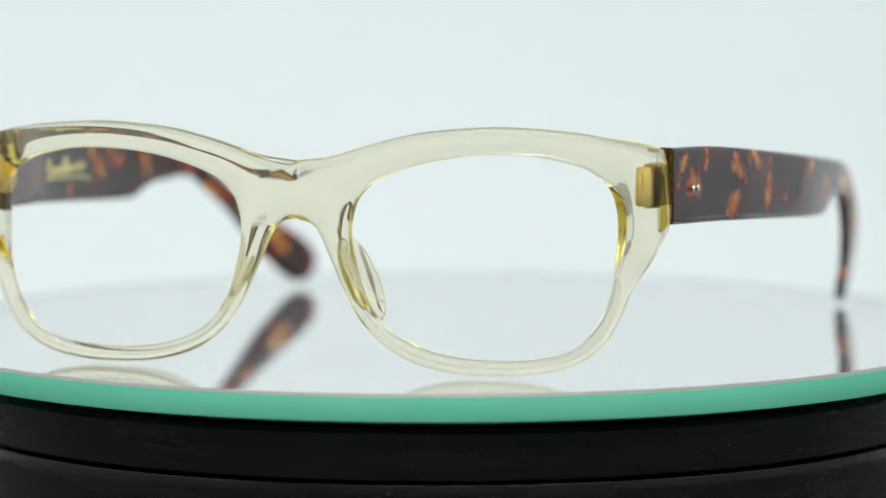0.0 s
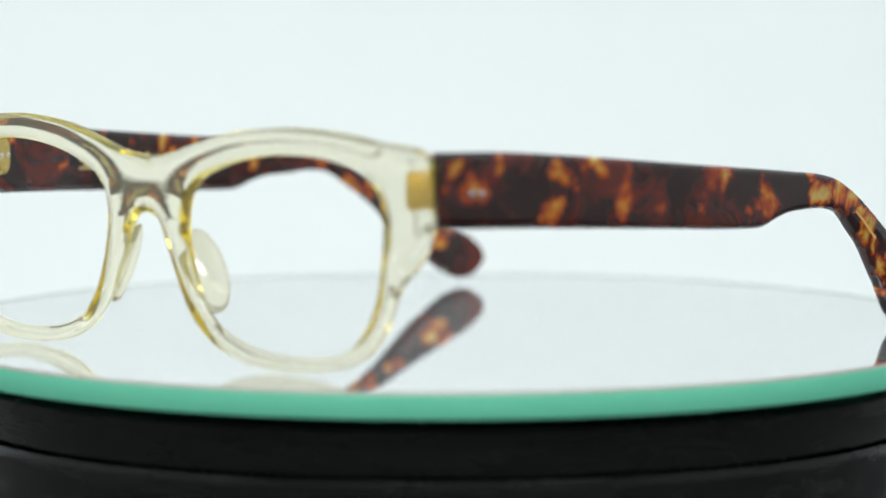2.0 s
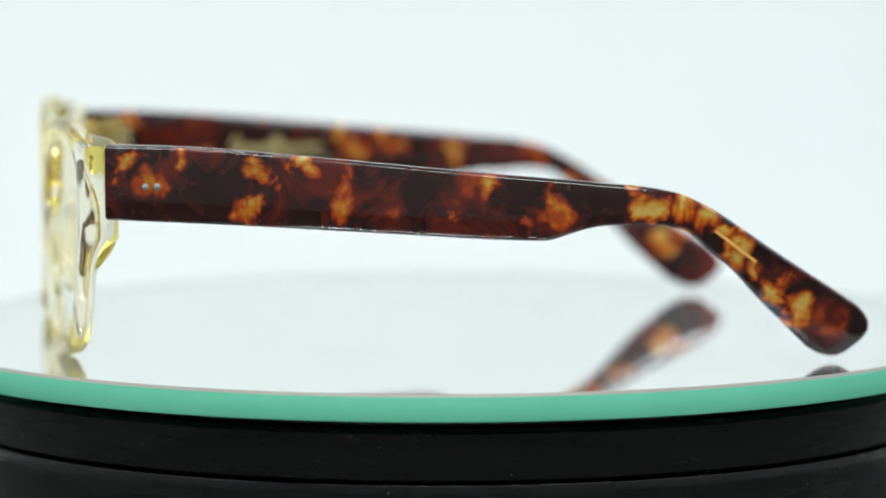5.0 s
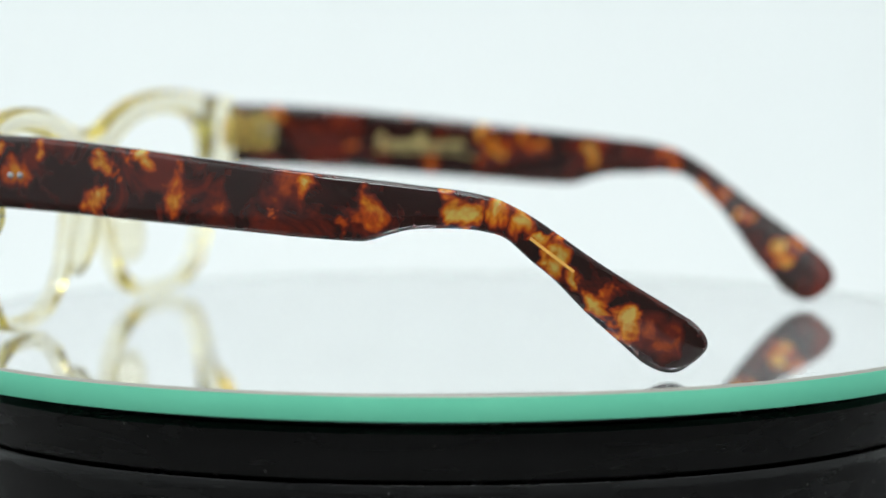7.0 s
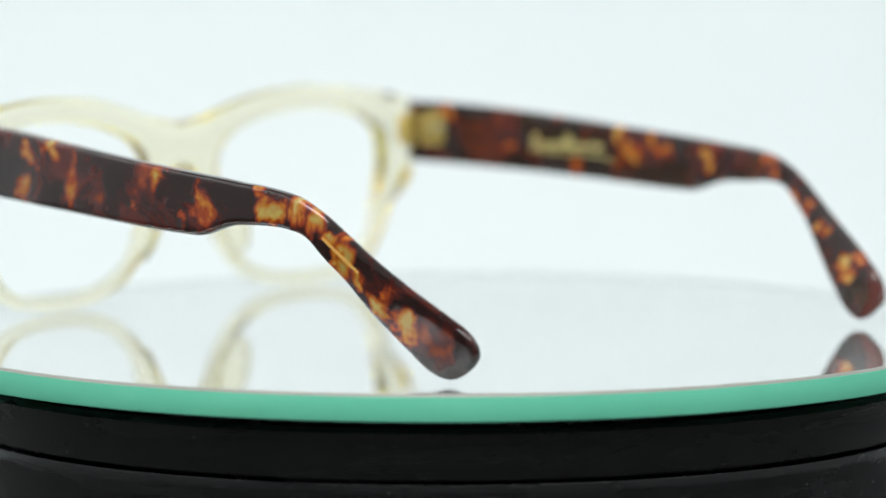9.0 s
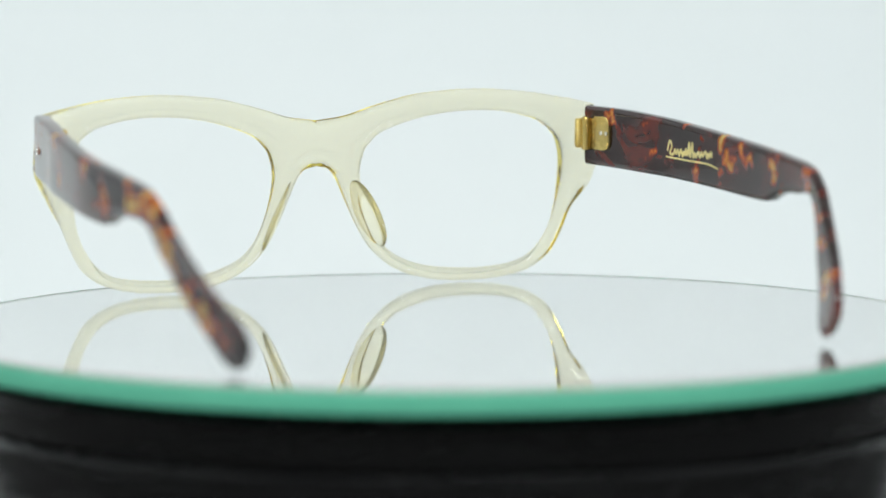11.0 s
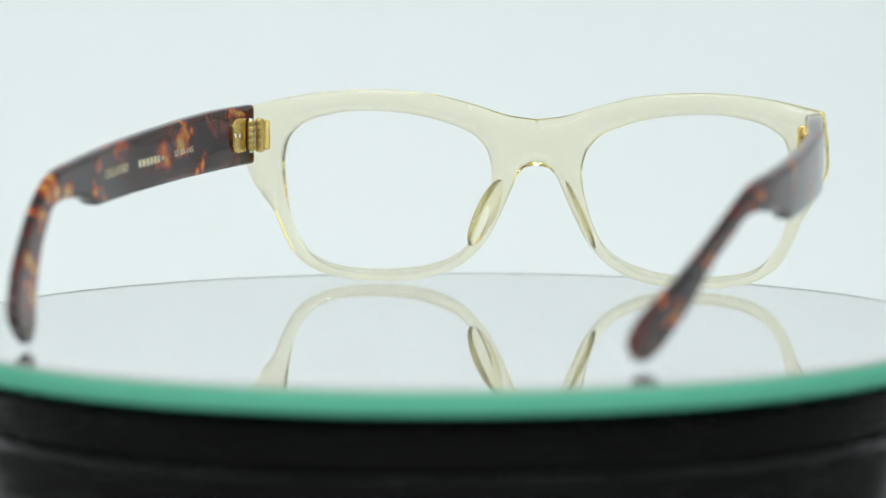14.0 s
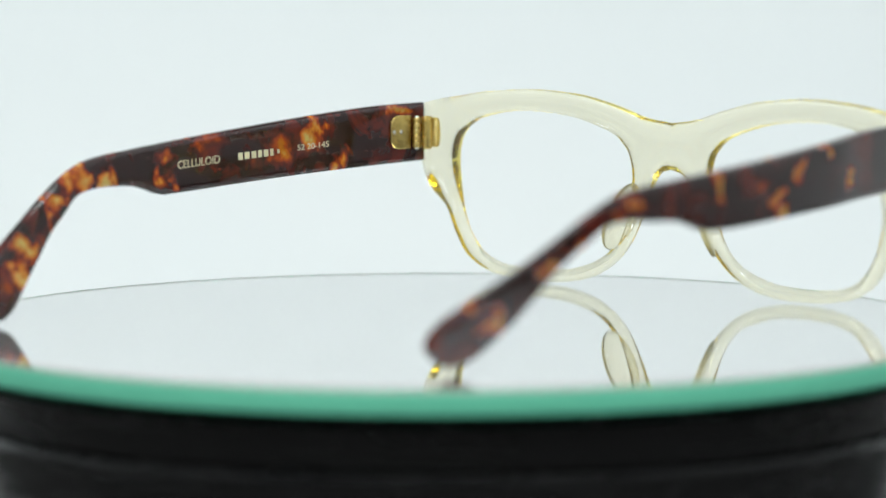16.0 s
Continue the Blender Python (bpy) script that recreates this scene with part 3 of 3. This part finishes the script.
SPOTS_RIGHT = [(-70.5, -62, 41.5, 2.8, 0.9), (-75, -33, 41.0, 3.0, 0.8), (-75, -12.3, 38.6, 3.6, 1.1), (-74.0, -1.6, 34.2, 3.6, 0.85), (-73.2, 13.7, 33.6, 3.4, 0.9),
               (-70.2, 35, 31.4, 3.4, 0.9), (-66.5, 45, 25, 2.8, 0.8), (-61.0, 62.8, 10.5, 3.4, 1.15), (-73, -47, 38, 2.6, 0.6), (-74.5, -26, 29, 2.6, 0.7),
               (-77, 20, 30, 3.0, 1.0), (-64, 54, 19, 2.6, 0.8), (-78.6, -8, 33, 3.4, 1.0), (-78.5, -24, 36, 3.2, 0.9), (-77, -45, 33, 3.5, 0.9), (-74.6, 33, 31, 3.0, 0.75), (-71.5, 42, 24, 2.8, 0.8), (-68, 52, 20.5, 2.8, 0.85),
               (-63.5, 61, 9, 3.2, 0.9), (-62.5, 67, 12.5, 2.8, 0.8), (-78.6, -35, 39.5, 2.8, 0.9), (-78.8, -15, 29, 2.8, 0.8), (-78.5, 6, 34, 2.8, 0.85)]


def eyeglasses():
    glasses = tagged(new("eyeglasses", None), "clear champagne acetate eyeglasses with brown tortoiseshell temples, standing open", "eyeglasses")
    front = front_frame(glasses)
    for sign in (1, -1):
        nose_pad(glasses, sign)
    left = temple(glasses, PLAN_LEFT, tortoise("tortoise_left", SPOTS_LEFT + SPOTS_INSIDE, 3.1), 1, "dark tortoiseshell temple with amber clouds", reach=6.7, twist=LEAN_LEFT)
    right = temple(glasses, PLAN_RIGHT, tortoise("tortoise_right", SPOTS_RIGHT, 7.7), -1, "dark tortoiseshell temple with amber clouds", (-0.6, 0.3), 7.2, LEAN_RIGHT, 0.24)
    hinge(front, left, 1, PLAN_LEFT)
    hinge(front, right, -1, PLAN_RIGHT)
    stamped("CELLULOID", PLAN_LEFT, 4.2, 31.0, 1.9, left, 1, 14.0, 0.055)
    stamped("52 20-145", PLAN_LEFT, -34.0, 33.6, 1.4, left, 1, 10.0, 0.055)
    # a model's name, as plain bars
    for k, (w, gap) in enumerate(((1.4, 0.0), (1.5, 2.0), (1.4, 4.2), (1.2, 6.2), (1.4, 8.0), (1.0, 10.0), (0.7, 12.2))):
        y = -15.6 - gap
        z = 33.0 + 0.055 * gap
        stroke([(y, z), (y - w * 0.5, z + 0.03), (y - w, z + 0.05)], PLAN_LEFT, left, 1, 1.7 if k < 6 else 1.0, STAMP, "stamp_bar", "small pale gilt stamped bar")
    # the maker's gold sign, as a plain wavy line and a rule
    rng = random.Random(11)
    wave, y = [(-39.0, 34.0), (-37.9, 36.4), (-37.0, 35.2), (-37.8, 33.5), (-36.2, 33.4)], -35.6
    while y < -17:
        tall = 3.2 if -29 < y < -27 or -19.6 < y < -18.4 else rng.uniform(0.8, 1.6)
        wave += [(y, 33.3 + tall), (y + rng.uniform(0.4, 0.8), 33.2 + rng.uniform(-0.2, 0.4))]
        y += rng.uniform(1.0, 1.9)
    stroke(wave, PLAN_RIGHT, right, -1, 0.7, FOIL, "gold_mark", "wavy gold foil mark")
    stroke([(-39.6, 32.6), (-30, 32.2), (-20, 31.9), (-14.8, 31.0)], PLAN_RIGHT, right, -1, 0.45, FOIL, "gold_rule", "thin gold foil rule")
    # the core wire that glints through the arm
    stroke([(41.5, 26.6), (46, 23.2), (49.8, 20.3)], PLAN_LEFT, left, 1, 0.6, WIRE, "core_wire", "brassy core wire showing through the arm", True)
    # small print along the inner arm, as plain bars
    for y, w in ((42.8, 1.6), (45.4, 2.6), (49.2, 1.2), (51.4, 2.2), (55.0, 1.0), (56.9, 2.0)):
        z = 24.9 - 0.595 * (y - 42.8)
        stroke([(y, z), (y + w * 0.4, z - 0.3 * w), (y + w * 0.8, z - 0.48 * w)], PLAN_RIGHT, right, -1, 0.4, PRINT, "print_bar", "tiny pale printed bar")
    return glasses


GLASSES = eyeglasses()

# ---- the turning, and the focus pulled from the near rim to the far one ----
FOCUS_PULL = ((0.0, -0.084), (0.78, -0.084), (0.95, 0.085), (1.8, 0.070), (2.0, -0.025), (2.3, -0.088), (4.7, -0.092), (7.0, -0.084), (8.8, -0.084),
              (10.2, 0.070), (13.0, 0.074), (16.0, 0.074))


def motions():
    rows, turns = [], []
    for k in range(17):
        a = -18.63 - 12.587 * k
        rows.append((float(k), pose(0, 0, 0, 0, 0, a)))
        turns.append((float(k), pose(0, 0, -TABLE_Z, 0, 0, a)))
    walk(GLASSES, rows)
    walk(PLATTER, turns)
    walk(FOCUS, [(t, pose(0, y, 0.025)) for t, y in FOCUS_PULL])


motions()
